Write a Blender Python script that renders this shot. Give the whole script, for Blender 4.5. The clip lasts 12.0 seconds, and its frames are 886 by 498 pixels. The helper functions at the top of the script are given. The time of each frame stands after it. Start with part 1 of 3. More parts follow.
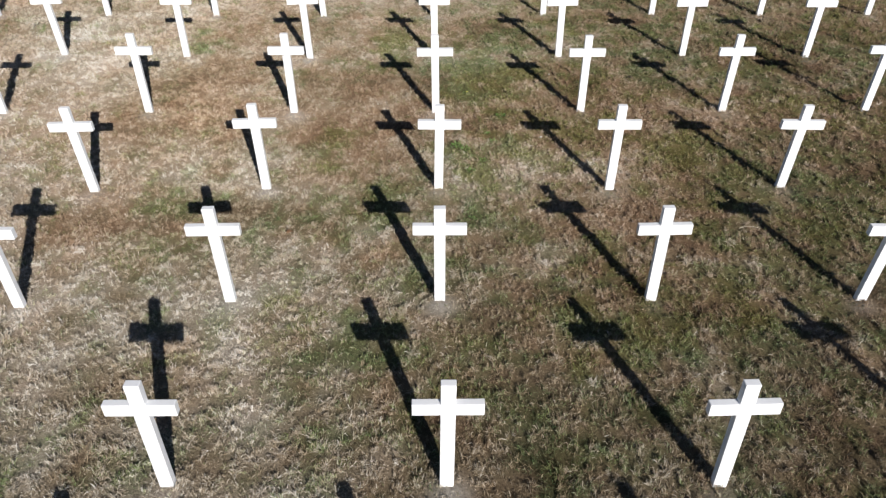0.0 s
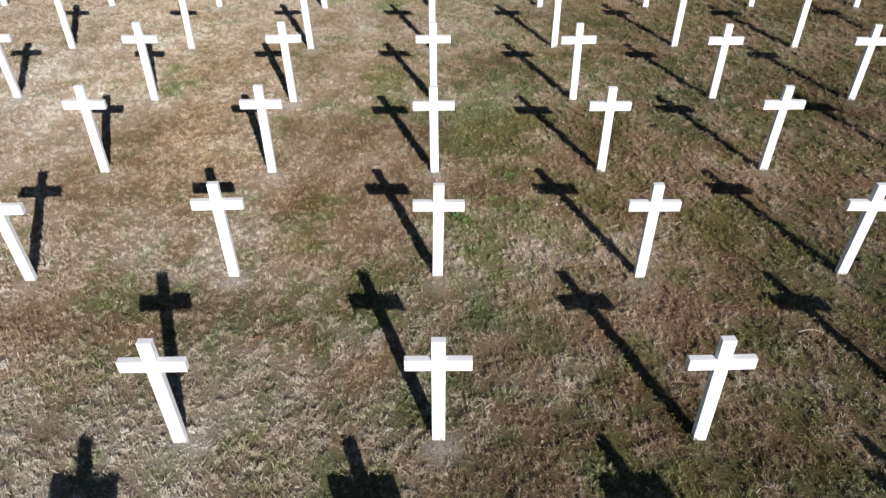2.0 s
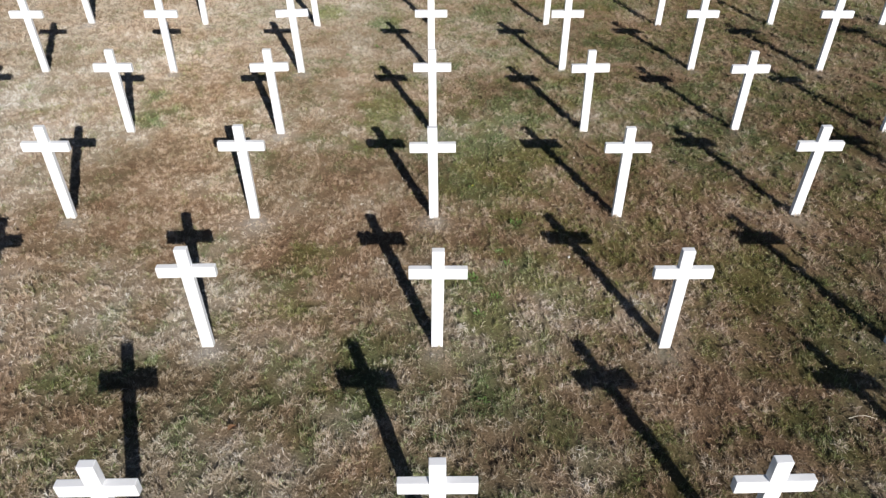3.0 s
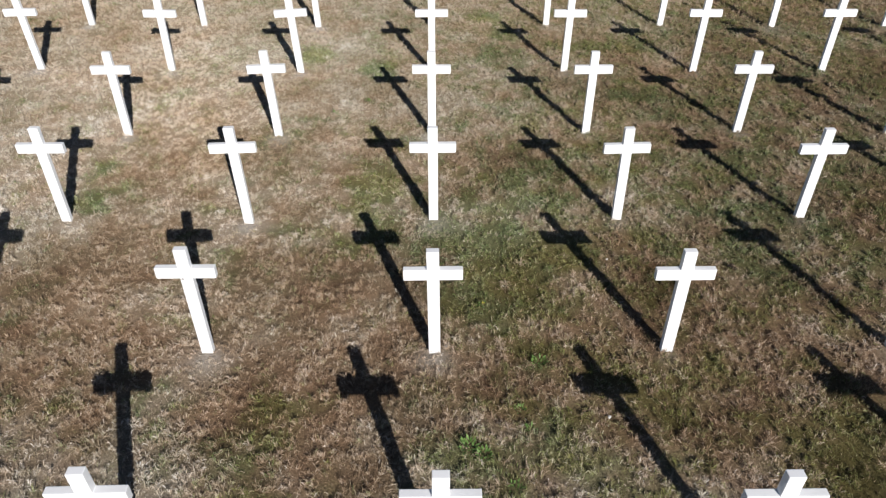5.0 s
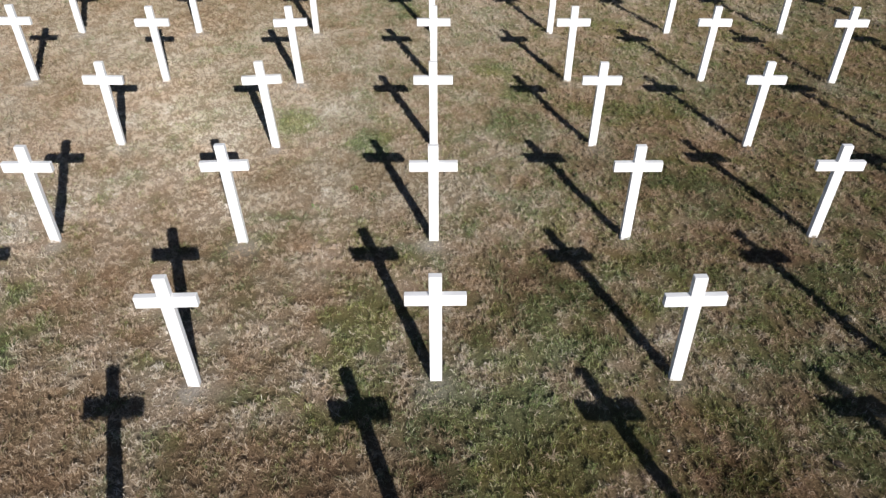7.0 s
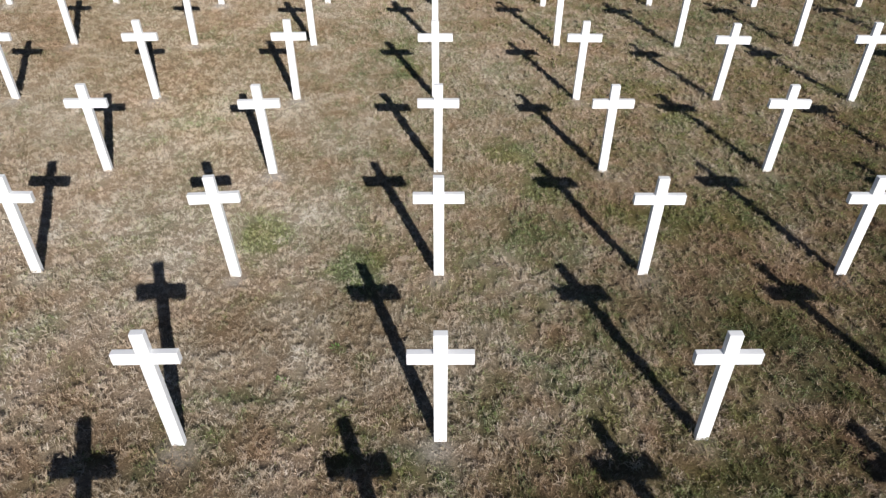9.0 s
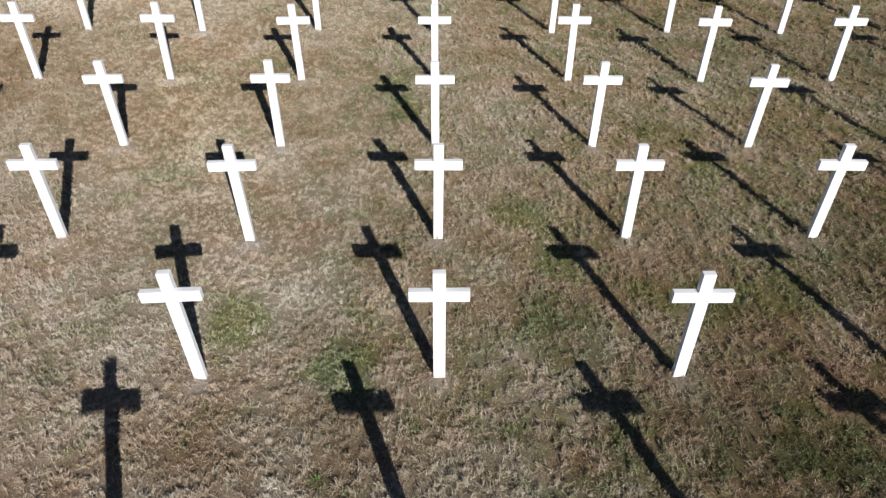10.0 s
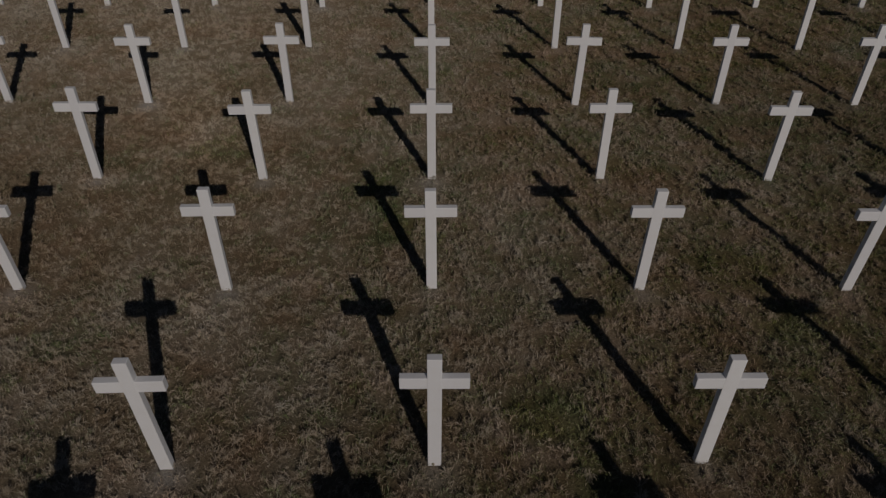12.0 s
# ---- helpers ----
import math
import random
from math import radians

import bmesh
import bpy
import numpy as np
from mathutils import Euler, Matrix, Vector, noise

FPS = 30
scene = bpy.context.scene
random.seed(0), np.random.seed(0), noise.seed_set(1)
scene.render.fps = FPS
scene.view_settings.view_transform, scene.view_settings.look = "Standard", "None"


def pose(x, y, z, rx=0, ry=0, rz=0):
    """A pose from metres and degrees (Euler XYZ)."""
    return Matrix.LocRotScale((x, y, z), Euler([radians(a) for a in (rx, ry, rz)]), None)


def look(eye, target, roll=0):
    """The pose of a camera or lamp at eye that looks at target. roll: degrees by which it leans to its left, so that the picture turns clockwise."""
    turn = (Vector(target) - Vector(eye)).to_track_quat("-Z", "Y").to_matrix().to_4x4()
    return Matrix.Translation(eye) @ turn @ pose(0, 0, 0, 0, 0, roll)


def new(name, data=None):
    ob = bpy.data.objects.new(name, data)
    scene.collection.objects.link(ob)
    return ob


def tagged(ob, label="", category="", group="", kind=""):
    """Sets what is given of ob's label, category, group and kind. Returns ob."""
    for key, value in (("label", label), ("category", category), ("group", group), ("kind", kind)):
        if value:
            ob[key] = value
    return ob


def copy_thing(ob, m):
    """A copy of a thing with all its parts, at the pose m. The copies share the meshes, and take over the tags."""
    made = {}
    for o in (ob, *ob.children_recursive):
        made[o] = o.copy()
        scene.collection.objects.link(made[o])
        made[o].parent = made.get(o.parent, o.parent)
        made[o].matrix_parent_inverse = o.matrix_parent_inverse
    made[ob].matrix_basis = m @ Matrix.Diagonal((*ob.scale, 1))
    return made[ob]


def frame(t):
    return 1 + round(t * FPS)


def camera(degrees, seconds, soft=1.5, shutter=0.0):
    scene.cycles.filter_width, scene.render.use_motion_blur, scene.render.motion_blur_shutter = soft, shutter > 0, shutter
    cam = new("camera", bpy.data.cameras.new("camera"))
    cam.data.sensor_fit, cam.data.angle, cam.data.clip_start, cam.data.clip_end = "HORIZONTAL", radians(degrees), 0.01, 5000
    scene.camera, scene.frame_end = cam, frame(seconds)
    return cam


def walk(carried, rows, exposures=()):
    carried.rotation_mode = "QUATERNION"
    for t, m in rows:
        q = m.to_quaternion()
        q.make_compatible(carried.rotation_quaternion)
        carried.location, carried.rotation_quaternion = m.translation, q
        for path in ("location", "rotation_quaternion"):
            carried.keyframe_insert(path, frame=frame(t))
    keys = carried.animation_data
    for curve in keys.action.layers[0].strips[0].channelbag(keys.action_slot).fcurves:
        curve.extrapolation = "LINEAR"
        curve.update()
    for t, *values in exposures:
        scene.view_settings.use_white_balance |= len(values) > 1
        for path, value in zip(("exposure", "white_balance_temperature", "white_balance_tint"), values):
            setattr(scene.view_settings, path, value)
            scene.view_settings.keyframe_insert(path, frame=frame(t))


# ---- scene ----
cam = camera(63.6, 12.0, soft=1.36)
PATH = [
    (0, (-0.0039, 0.0195, 3.9788), (0.1426, 8.0141, -2.0265), 0.20),
    (0.5, (-0.0003, 0.3341, 3.9804), (0.1468, 8.3264, -2.0281), 0.21),
    (1, (0.0038, 0.6823, 3.9860), (0.1516, 8.6691, -2.0297), 0.20),
    (1.5, (0.0123, 1.0641, 3.9858), (0.1558, 9.0509, -2.0301), 0.19),
    (2, (0.0276, 1.4758, 3.9860), (0.1637, 9.4626, -2.0300), 0.14),
    (2.5, (0.0383, 1.9111, 3.9877), (0.1770, 9.8947, -2.0325), 0.17),
    (3, (0.0417, 2.3629, 3.9860), (0.1771, 10.3449, -2.0364), 0.13),
    (5, (0.0531, 4.2328, 3.9834), (0.1746, 12.2066, -2.0502), 0.08),
    (5.5, (0.0535, 4.7240, 3.9856), (0.1775, 12.6974, -2.0485), 0.13),
    (6, (0.0550, 5.2392, 3.9918), (0.1746, 13.2090, -2.0470), 0.11),
    (6.5, (0.0444, 5.7770, 3.9934), (0.1638, 13.7486, -2.0432), 0.13),
    (7, (0.0416, 6.3321, 4.0000), (0.1617, 14.3017, -2.0392), 0.15),
    (9, (-0.0004, 8.6441, 4.0218), (0.1253, 16.6114, -2.0202), 0.26),
    (9.5, (-0.0049, 9.2441, 4.0279), (0.1264, 17.2123, -2.0128), 0.30),
    (10, (0.0004, 9.8541, 4.0339), (0.1355, 17.8229, -2.0059), 0.30),
    (10.5, (0.0223, 10.4788, 4.0351), (0.1491, 18.4484, -2.0038), 0.23),
    (11, (0.0369, 11.1185, 4.0402), (0.1655, 19.0858, -2.0018), 0.23),
    (11.5, (0.0453, 11.7634, 4.0404), (0.1726, 19.7261, -2.0077), 0.19),
    (12, (0.0528, 12.4195, 4.0458), (0.1778, 20.3768, -2.0094), 0.18),
]
# the picture dims and warms a little towards the end of the shot: seconds, stops, kelvin, tint
DIMMING = [(0.0, 0.0, 6500, 10), (10.4, 0.0, 6500, 10), (10.6, -0.12, 6600, 10), (11.0, -0.68, 6700, 11), (11.5, -1.47, 6850, 13), (12.0, -2.36, 6900, 14)]
BASE_STOPS = 0.43
walk(cam, [(t, look(eye, target, roll)) for t, eye, target, roll in PATH],
     [(t, BASE_STOPS + stops, kelvin, tint) for t, stops, kelvin, tint in DIMMING])

# ---- light: low clear sun from behind, to the right ----
SUN_UP, SUN_SIDE = 25.9, 19.85       # degrees above the horizon; degrees off the straight-behind direction
toward_sun = Vector((math.sin(radians(SUN_SIDE)) * math.cos(radians(SUN_UP)),
                     -math.cos(radians(SUN_SIDE)) * math.cos(radians(SUN_UP)), math.sin(radians(SUN_UP))))
world = bpy.data.worlds.new("sky")
scene.world = world
world.use_nodes = True
wn = world.node_tree.nodes
sky = wn.new("ShaderNodeTexSky")
sky.sky_type, sky.sun_disc = "NISHITA", False
sky.air_density, sky.dust_density, sky.ozone_density = 0.5, 0.1, 1.0   # a very clear, dark blue sky
sky.sun_elevation, sky.sun_rotation = radians(SUN_UP), math.atan2(toward_sun.x, toward_sun.y)
wn["Background"].inputs["Strength"].default_value = 0.062
world.node_tree.links.new(sky.outputs["Color"], wn["Background"].inputs["Color"])
sun = new("sun", bpy.data.lights.new("sun", "SUN"))
sun.data.energy, sun.data.angle, sun.data.color = 5.0, radians(0.53), (1.0, 0.965, 0.928)
sun.matrix_world = look((0, 0, 0), -toward_sun)


# ---- materials ----
def material(name):
    m = bpy.data.materials.new(name)
    m.use_nodes = True
    nt = m.node_tree
    return m, nt, nt.nodes["Principled BSDF"]


def node(nt, kind, **values):
    n = nt.nodes.new(kind)
    for key, value in values.items():
        n.inputs[key].default_value = value
    return n


def noise_tex(nt, vector, scale, detail=4.0, rough=0.55):
    n = node(nt, "ShaderNodeTexNoise", Scale=scale, Detail=detail, Roughness=rough)
    nt.links.new(vector, n.inputs["Vector"])
    return n.outputs["Fac"]


def ramp(nt, fac, stops):
    n = nt.nodes.new("ShaderNodeValToRGB")
    e = n.color_ramp.elements
    while len(e) < len(stops):
        e.new(0.5)
    for el, (p, c) in zip(e, stops):
        el.position, el.color = p, (*c, 1)
    nt.links.new(fac, n.inputs["Fac"])
    return n.outputs["Color"]


def mix(nt, fac, a, b, blend="MIX"):
    n = nt.nodes.new("ShaderNodeMix")
    n.data_type, n.blend_type = "RGBA", blend
    for sock, v in ((n.inputs["Factor"], fac), (n.inputs["A"], a), (n.inputs["B"], b)):
        if isinstance(v, bpy.types.NodeSocket):
            nt.links.new(v, sock)
        elif isinstance(v, tuple):
            sock.default_value = (*v, 1)
        else:
            sock.default_value = v
    return n.outputs["Result"]


def attribute(nt, name):
    n = nt.nodes.new("ShaderNodeAttribute")
    n.attribute_name = name
    return n.outputs["Fac"]


def bump(nt, bsdf, height, strength, distance):
    n = node(nt, "ShaderNodeBump", Strength=strength, Distance=distance)
    nt.links.new(height, n.inputs["Height"])
    nt.links.new(n.outputs["Normal"], bsdf.inputs["Normal"])


def white_paint():
    m, nt, b = material("white_paint")
    pos = nt.nodes.new("ShaderNodeTexCoord").outputs["Object"]
    info = nt.nodes.new("ShaderNodeObjectInfo").outputs["Random"]
    broad = noise_tex(nt, pos, 7.0, 5.0)
    fine = noise_tex(nt, pos, 90.0, 3.0)
    base = ramp(nt, info, [(0.0, (0.70, 0.70, 0.705)), (1.0, (0.755, 0.755, 0.75))])
    worn = mix(nt, ramp(nt, broad, [(0.5, (0, 0, 0)), (0.75, (0.35, 0.35, 0.35))]), base, (0.65, 0.63, 0.59))
    nt.links.new(worn, b.inputs["Base Color"])
    b.inputs["Roughness"].default_value = 0.55
    bump(nt, b, fine, 0.25, 0.002)
    return m


STRAW = [(0.0, (0.118, 0.080, 0.046)), (0.35, (0.270, 0.210, 0.135)), (0.7, (0.455, 0.402, 0.324)), (1.0, (0.63, 0.602, 0.548))]
RUSTY = [(0.0, (0.131, 0.072, 0.042)), (0.35, (0.297, 0.198, 0.124)), (0.7, (0.482, 0.378, 0.286)), (1.0, (0.645, 0.588, 0.52))]
OLIVE = [(0.0, (0.06, 0.064, 0.015)), (0.5, (0.135, 0.143, 0.033)), (0.85, (0.23, 0.231, 0.064)), (1.0, (0.36, 0.325, 0.14))]
GREEN = [(0.0, (0.03, 0.053, 0.018)), (0.5, (0.088, 0.136, 0.045)), (0.85, (0.195, 0.245, 0.09)), (1.0, (0.34, 0.345, 0.175))]


def grass_blades():
    m, nt, b = material("grass_blade")
    tone, green = attribute(nt, "tone"), attribute(nt, "green")
    rust = attribute(nt, "rust")
    dry = mix(nt, rust, ramp(nt, tone, STRAW), ramp(nt, tone, RUSTY))
    fresh = mix(nt, rust, ramp(nt, tone, GREEN), ramp(nt, tone, OLIVE))
    col = mix(nt, green, dry, fresh)
    nt.links.new(col, b.inputs["Base Color"])
    b.inputs["Roughness"].default_value = 0.7
    b.inputs["Diffuse Roughness"].default_value = 1.0
    b.inputs["Specular IOR Level"].default_value = 0.25
    return m


def thatch():
    m, nt, b = material("thatch_soil")
    pos = nt.nodes.new("ShaderNodeNewGeometry").outputs["Position"]
    green = attribute(nt, "green")
    tone, rust = attribute(nt, "tone"), attribute(nt, "rust")
    fine = noise_tex(nt, pos, 55.0, 6.0, 0.7)
    dry = mix(nt, rust, ramp(nt, tone, STRAW), ramp(nt, tone, RUSTY))
    fresh = mix(nt, rust, ramp(nt, tone, GREEN), ramp(nt, tone, OLIVE))
    col = mix(nt, green, dry, fresh)
    col = mix(nt, 1.0, col, ramp(nt, fine, [(0.3, (0.34, 0.325, 0.31)), (0.7, (0.82, 0.81, 0.80))]), "MULTIPLY")
    earth = ramp(nt, fine, [(0.3, (0.16, 0.145, 0.125)), (0.7, (0.36, 0.335, 0.30))])
    col = mix(nt, attribute(nt, "bare"), col, earth)
    nt.links.new(col, b.inputs["Base Color"])
    b.inputs["Roughness"].default_value = 0.9
    b.inputs["Diffuse Roughness"].default_value = 1.0
    b.inputs["Specular IOR Level"].default_value = 0.1
    bump(nt, b, fine, 0.8, 0.02)
    return m


PAINT, BLADE, THATCH = white_paint(), grass_blades(), thatch()

# ---- the lawn's relief and its green and dry patches ----
rng = np.random.default_rng(7)
LATTICE = rng.random((10, 256, 256))
FEET = []         # where each cross stands


def value_noise(x, y, size, layer):
    u, v = x / size + 31.7 * layer, y / size + 17.3 * layer
    i, j = np.floor(u).astype(int), np.floor(v).astype(int)
    fu, fv = u - i, v - j
    fu, fv = fu * fu * (3 - 2 * fu), fv * fv * (3 - 2 * fv)
    g = LATTICE[layer]
    a, b_ = g[i % 256, j % 256], g[(i + 1) % 256, j % 256]
    c, d = g[i % 256, (j + 1) % 256], g[(i + 1) % 256, (j + 1) % 256]
    return (a * (1 - fu) + b_ * fu) * (1 - fv) + (c * (1 - fu) + d * fu) * fv


def relief(x, y):
    near = np.exp(-((np.abs(x) / 14) ** 4) - ((y - 12) / 22) ** 4)
    hollow = -0.014 * np.exp(-((y - 12.0) / 4.5) ** 2)
    collar = np.zeros(len(x))                 # soil heaped a little round each post
    for fx, fy in FEET:
        by = np.nonzero((np.abs(x - fx) < 0.4) & (np.abs(y - fy) < 0.4))[0]
        collar[by] = 0.026 * np.exp(-((x[by] - fx) ** 2 + (y[by] - fy) ** 2) / 0.15 ** 2)
    return -0.040 + collar + hollow * np.exp(-(x / 30) ** 4) + near * (0.020 * (value_noise(x, y, 0.9, 0) - 0.5) + 0.010 * (value_noise(x, y, 0.15, 1) - 0.5))


def ground_height(x, y):
    return float(relief(np.array([x]), np.array([y]))[0])


# Patches of greener grass: x, y, radius across, radius along, how much greener
LUSH_FIRST = [
    (0.25, 3.87, 0.28, 0.29, 0.40),
    (-0.84, 4.13, 0.24, 0.21, 0.25),
    (-0.49, 4.23, 0.27, 0.30, 0.35),
    (1.86, 4.26, 0.42, 0.33, 0.50),
    (1.30, 4.27, 0.28, 0.27, 0.30),
    (1.10, 4.50, 0.30, 0.27, 0.45),
    (0.41, 5.87, 0.16, 0.13, 0.40),
    (-0.44, 5.89, 0.24, 0.20, 0.35),
    (-2.80, 5.92, 0.24, 0.26, 0.30),
    (3.67, 6.07, 0.64, 0.54, 0.35),
    (-0.50, 6.25, 0.23, 0.38, 0.45),
    (0.42, 6.74, 0.15, 0.13, 0.60),
    (0.45, 7.00, 0.35, 0.44, 0.35),
    (2.95, 7.12, 0.44, 0.44, 0.45),
    (0.96, 7.45, 0.20, 0.20, 0.30),
    (0.80, 8.14, 0.15, 0.19, 0.60),
    (-1.17, 7.54, 0.28, 0.20, 0.35),
    (0.22, 8.74, 0.18, 0.18, 0.35),
    (0.34, 8.82, 0.25, 0.22, 0.60),
    (0.54, 8.96, 0.42, 0.68, 0.40),
]
LUSH_MIDDLE = [
    (2.10, 9.60, 1.30, 0.90, 0.20),
    (2.70, 12.00, 1.20, 0.90, 0.12),
    (2.99, 9.20, 0.22, 0.25, 0.30),
    (0.86, 9.29, 0.27, 0.25, 0.35),
    (-0.61, 9.56, 0.23, 0.18, 0.40),
    (0.54, 9.64, 0.31, 0.28, 0.40),
    (0.80, 9.35, 0.75, 0.50, 0.30),
    (0.44, 9.76, 0.43, 0.36, 0.50),
    (0.84, 10.56, 0.58, 0.56, 0.40),
    (-0.50, 10.63, 0.27, 0.28, 0.35),
    (-3.45, 10.69, 0.24, 0.36, 0.60),
    (-0.59, 10.84, 0.30, 0.56, 0.50),
    (1.88, 10.90, 0.66, 0.57, 0.30),
    (3.24, 11.03, 0.38, 0.36, 0.35),
    (-3.43, 11.10, 0.19, 0.18, 0.50),
    (-0.78, 12.70, 0.09, 0.06, 0.60),
    (2.69, 12.98, 0.28, 0.29, 0.50),
    (0.05, 13.47, 0.21, 0.08, 0.40),
    (-0.65, 13.65, 0.22, 0.23, 0.60),
    (-1.65, 13.72, 0.12, 0.11, 0.40),
]
LUSH_LAST = [
    (2.98, 16.68, 0.23, 0.23, 0.30),
    (-2.99, 16.61, 0.27, 0.26, 0.30),
    (-0.74, 13.77, 0.24, 0.23, 0.90),
    (0.94, 14.14, 0.28, 0.34, 0.30),
    (-1.66, 14.21, 0.30, 0.36, 0.45),
    (-1.63, 14.23, 0.20, 0.19, 0.90),
    (2.97, 14.55, 0.40, 0.38, 0.30),
    (2.23, 14.56, 0.37, 0.26, 0.45),
    (1.14, 14.96, 0.17, 0.18, 0.50),
    (-0.83, 14.98, 0.17, 0.18, 0.25),
    (1.12, 15.13, 0.21, 0.22, 0.45),
    (0.78, 15.76, 0.20, 0.22, 0.30),
    (0.87, 15.78, 0.23, 0.25, 0.45),
    (2.71, 17.57, 0.36, 0.34, 0.25),
    (-0.33, 18.21, 0.22, 0.32, 0.45),
    (-0.55, 18.88, 0.34, 0.44, 0.45),
    (-3.15, 19.48, 0.48, 0.36, 0.35),
    (-2.35, 19.66, 0.33, 0.33, 0.40),
]
# Drier patches, the last number below zero
PARCHED = [
    (1.79, 5.95, 0.53, 0.33, -0.50),
    (-0.77, 12.69, 1.01, 0.42, -0.40),
    (-2.10, 13.60, 0.45, 0.40, -0.30),
    (-0.80, 8.40, 1.60, 0.60, -0.25),
]


def side_light(x, y):
    """Light painted into the tone: brighter left, darker right; further on this evens out."""
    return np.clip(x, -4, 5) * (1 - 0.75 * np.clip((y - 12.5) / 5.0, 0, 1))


def mottle(y):
    """The lawn is more evenly dry further on."""
    return 1 - 0.4 * np.clip((y - 11.5) / 3.5, 0, 1)


def greenness(x, y):
    n = 0.08 * value_noise(x, y, 1.7, 2) + 0.18 * value_noise(x, y, 0.55, 3) + 0.42 * value_noise(x, y, 0.18, 4) + 0.32 * value_noise(x, y, 0.07, 8)
    g = 0.5 + 2.8 * mottle(y) * (n - 0.5) + 0.075 * np.clip(x, -4, 4) - 0.28 + 0.10 * np.exp(-((y - 4.5) / 2.2) ** 2)
    for px, py, rx, ry, k in LUSH_FIRST + LUSH_MIDDLE + LUSH_LAST + PARCHED:
        wob = 0.6 + 0.8 * value_noise(x, y, 0.25, 5)
        g = g + 1.35 * k * np.exp(-((((x - px) / rx) ** 2 + ((y - py) / ry) ** 2) / (1.3 * wob)) ** 2)
    return np.clip(g, 0.0, 1.0)


# x, y, radius across, radius along, how much the tone is raised (or lowered, below zero)
PALE = [
    (-1.4, 9.25, 2.6, 0.85, -0.15),
    (0.2, 9.20, 2.6, 0.7, -0.06),
    (-1.2, 14.4, 2.2, 0.9, 0.05),
    (1.4, 3.3, 2.3, 1.0, -0.15),
    (3.0, 14.6, 1.6, 1.8, -0.12),
    (-4.5, 19.2, 2.2, 2.4, -0.14),
    (-1.60, 14.22, 0.26, 0.22, 0.15),
    (-0.72, 13.74, 0.28, 0.20, 0.15),
]
# More tone offsets in the same five numbers
TINGE_NEAR = [
    (-2.5, 3.0, 0.9, 0.6, 0.11),
    (-0.5, 3.5, 0.7, 1.0, 0.03),
    (0.5, 4.0, 0.7, 1.0, -0.16),
    (3.0, 4.0, 0.7, 1.0, 0.13),
    (-2.5, 4.5, 0.9, 0.6, -0.09),
    (0.0, 5.0, 0.9, 0.6, -0.08),
    (1.5, 6.5, 1.4, 0.8, 0.13),
    (-3.0, 6.5, 0.7, 1.0, -0.10),
    (-0.5, 7.0, 0.7, 1.0, -0.20),
    (2.0, 7.5, 0.6, 0.5, -0.09),
    (3.5, 8.0, 1.4, 0.8, 0.11),
    (-3.5, 8.0, 0.7, 1.0, -0.07),
    (-1.5, 8.5, 0.9, 0.6, 0.14),
    (1.0, 8.5, 0.9, 0.6, 0.07),
    (-3.0, 9.5, 0.7, 1.0, -0.16),
]
TINGE_FAR = [
    (0.5, 9.5, 0.6, 0.5, -0.09),
    (3.0, 11.0, 1.4, 0.8, 0.08),
    (-0.5, 11.0, 0.9, 0.6, -0.07),
    (2.0, 12.0, 1.4, 0.8, 0.14),
    (-3.5, 12.0, 1.4, 0.8, 0.08),
    (0.0, 12.5, 0.7, 1.0, 0.20),
    (-2.0, 13.0, 0.7, 1.0, -0.11),
    (2.0, 13.0, 0.9, 0.6, -0.19),
    (-1.5, 13.0, 0.6, 0.5, -0.12),
    (-1.0, 13.5, 0.7, 1.0, -0.10),
    (3.0, 15.5, 0.7, 1.0, 0.13),
    (2.0, 16.0, 0.7, 1.0, -0.06),
    (1.0, 18.0, 1.4, 0.8, 0.19),
    (4.0, 18.5, 1.4, 0.8, 0.11),
    (-3.5, 18.5, 0.7, 1.0, 0.08),
]
TINGE_FINE = [
    (-2.5, 3.5, 1.4, 0.8, 0.15),
    (1.0, 3.5, 0.7, 1.0, -0.10),
    (-1.5, 5.0, 0.6, 0.5, 0.21),
    (0.0, 5.5, 0.6, 0.5, -0.11),
    (1.5, 6.0, 0.9, 0.6, -0.11),
    (-2.0, 6.0, 0.6, 0.5, -0.16),
    (0.5, 7.0, 0.9, 0.6, 0.14),
    (0.5, 8.0, 1.4, 0.8, -0.21),
    (-0.5, 9.5, 1.4, 0.8, 0.09),
    (2.0, 10.0, 1.4, 0.8, 0.11),
    (-1.5, 11.5, 1.4, 0.8, -0.13),
    (3.0, 11.5, 0.9, 0.6, -0.24),
    (0.5, 11.5, 0.7, 1.0, -0.11),
    (-3.0, 11.5, 0.9, 0.6, -0.16),
    (-2.5, 13.5, 1.4, 0.8, 0.14),
    (0.0, 13.5, 0.7, 1.0, 0.13),
    (3.5, 14.0, 0.7, 1.0, 0.15),
    (-1.0, 16.0, 1.4, 0.8, 0.07),
]


def dryness_tone(x, y):
    # bands: smooth tone offsets laid over the dry mottle
    bands = sum(k * np.exp(-((x - px) / rx) ** 2 - ((y - py) / ry) ** 2) for px, py, rx, ry, k in PALE + TINGE_NEAR + TINGE_FAR + TINGE_FINE)
    return bands + 0.49 + mottle(y) * (0.34 * value_noise(x, y, 1.1, 6) + 0.32 * value_noise(x, y, 0.34, 7) + 0.24 * value_noise(x, y, 0.13, 9) - 0.45)


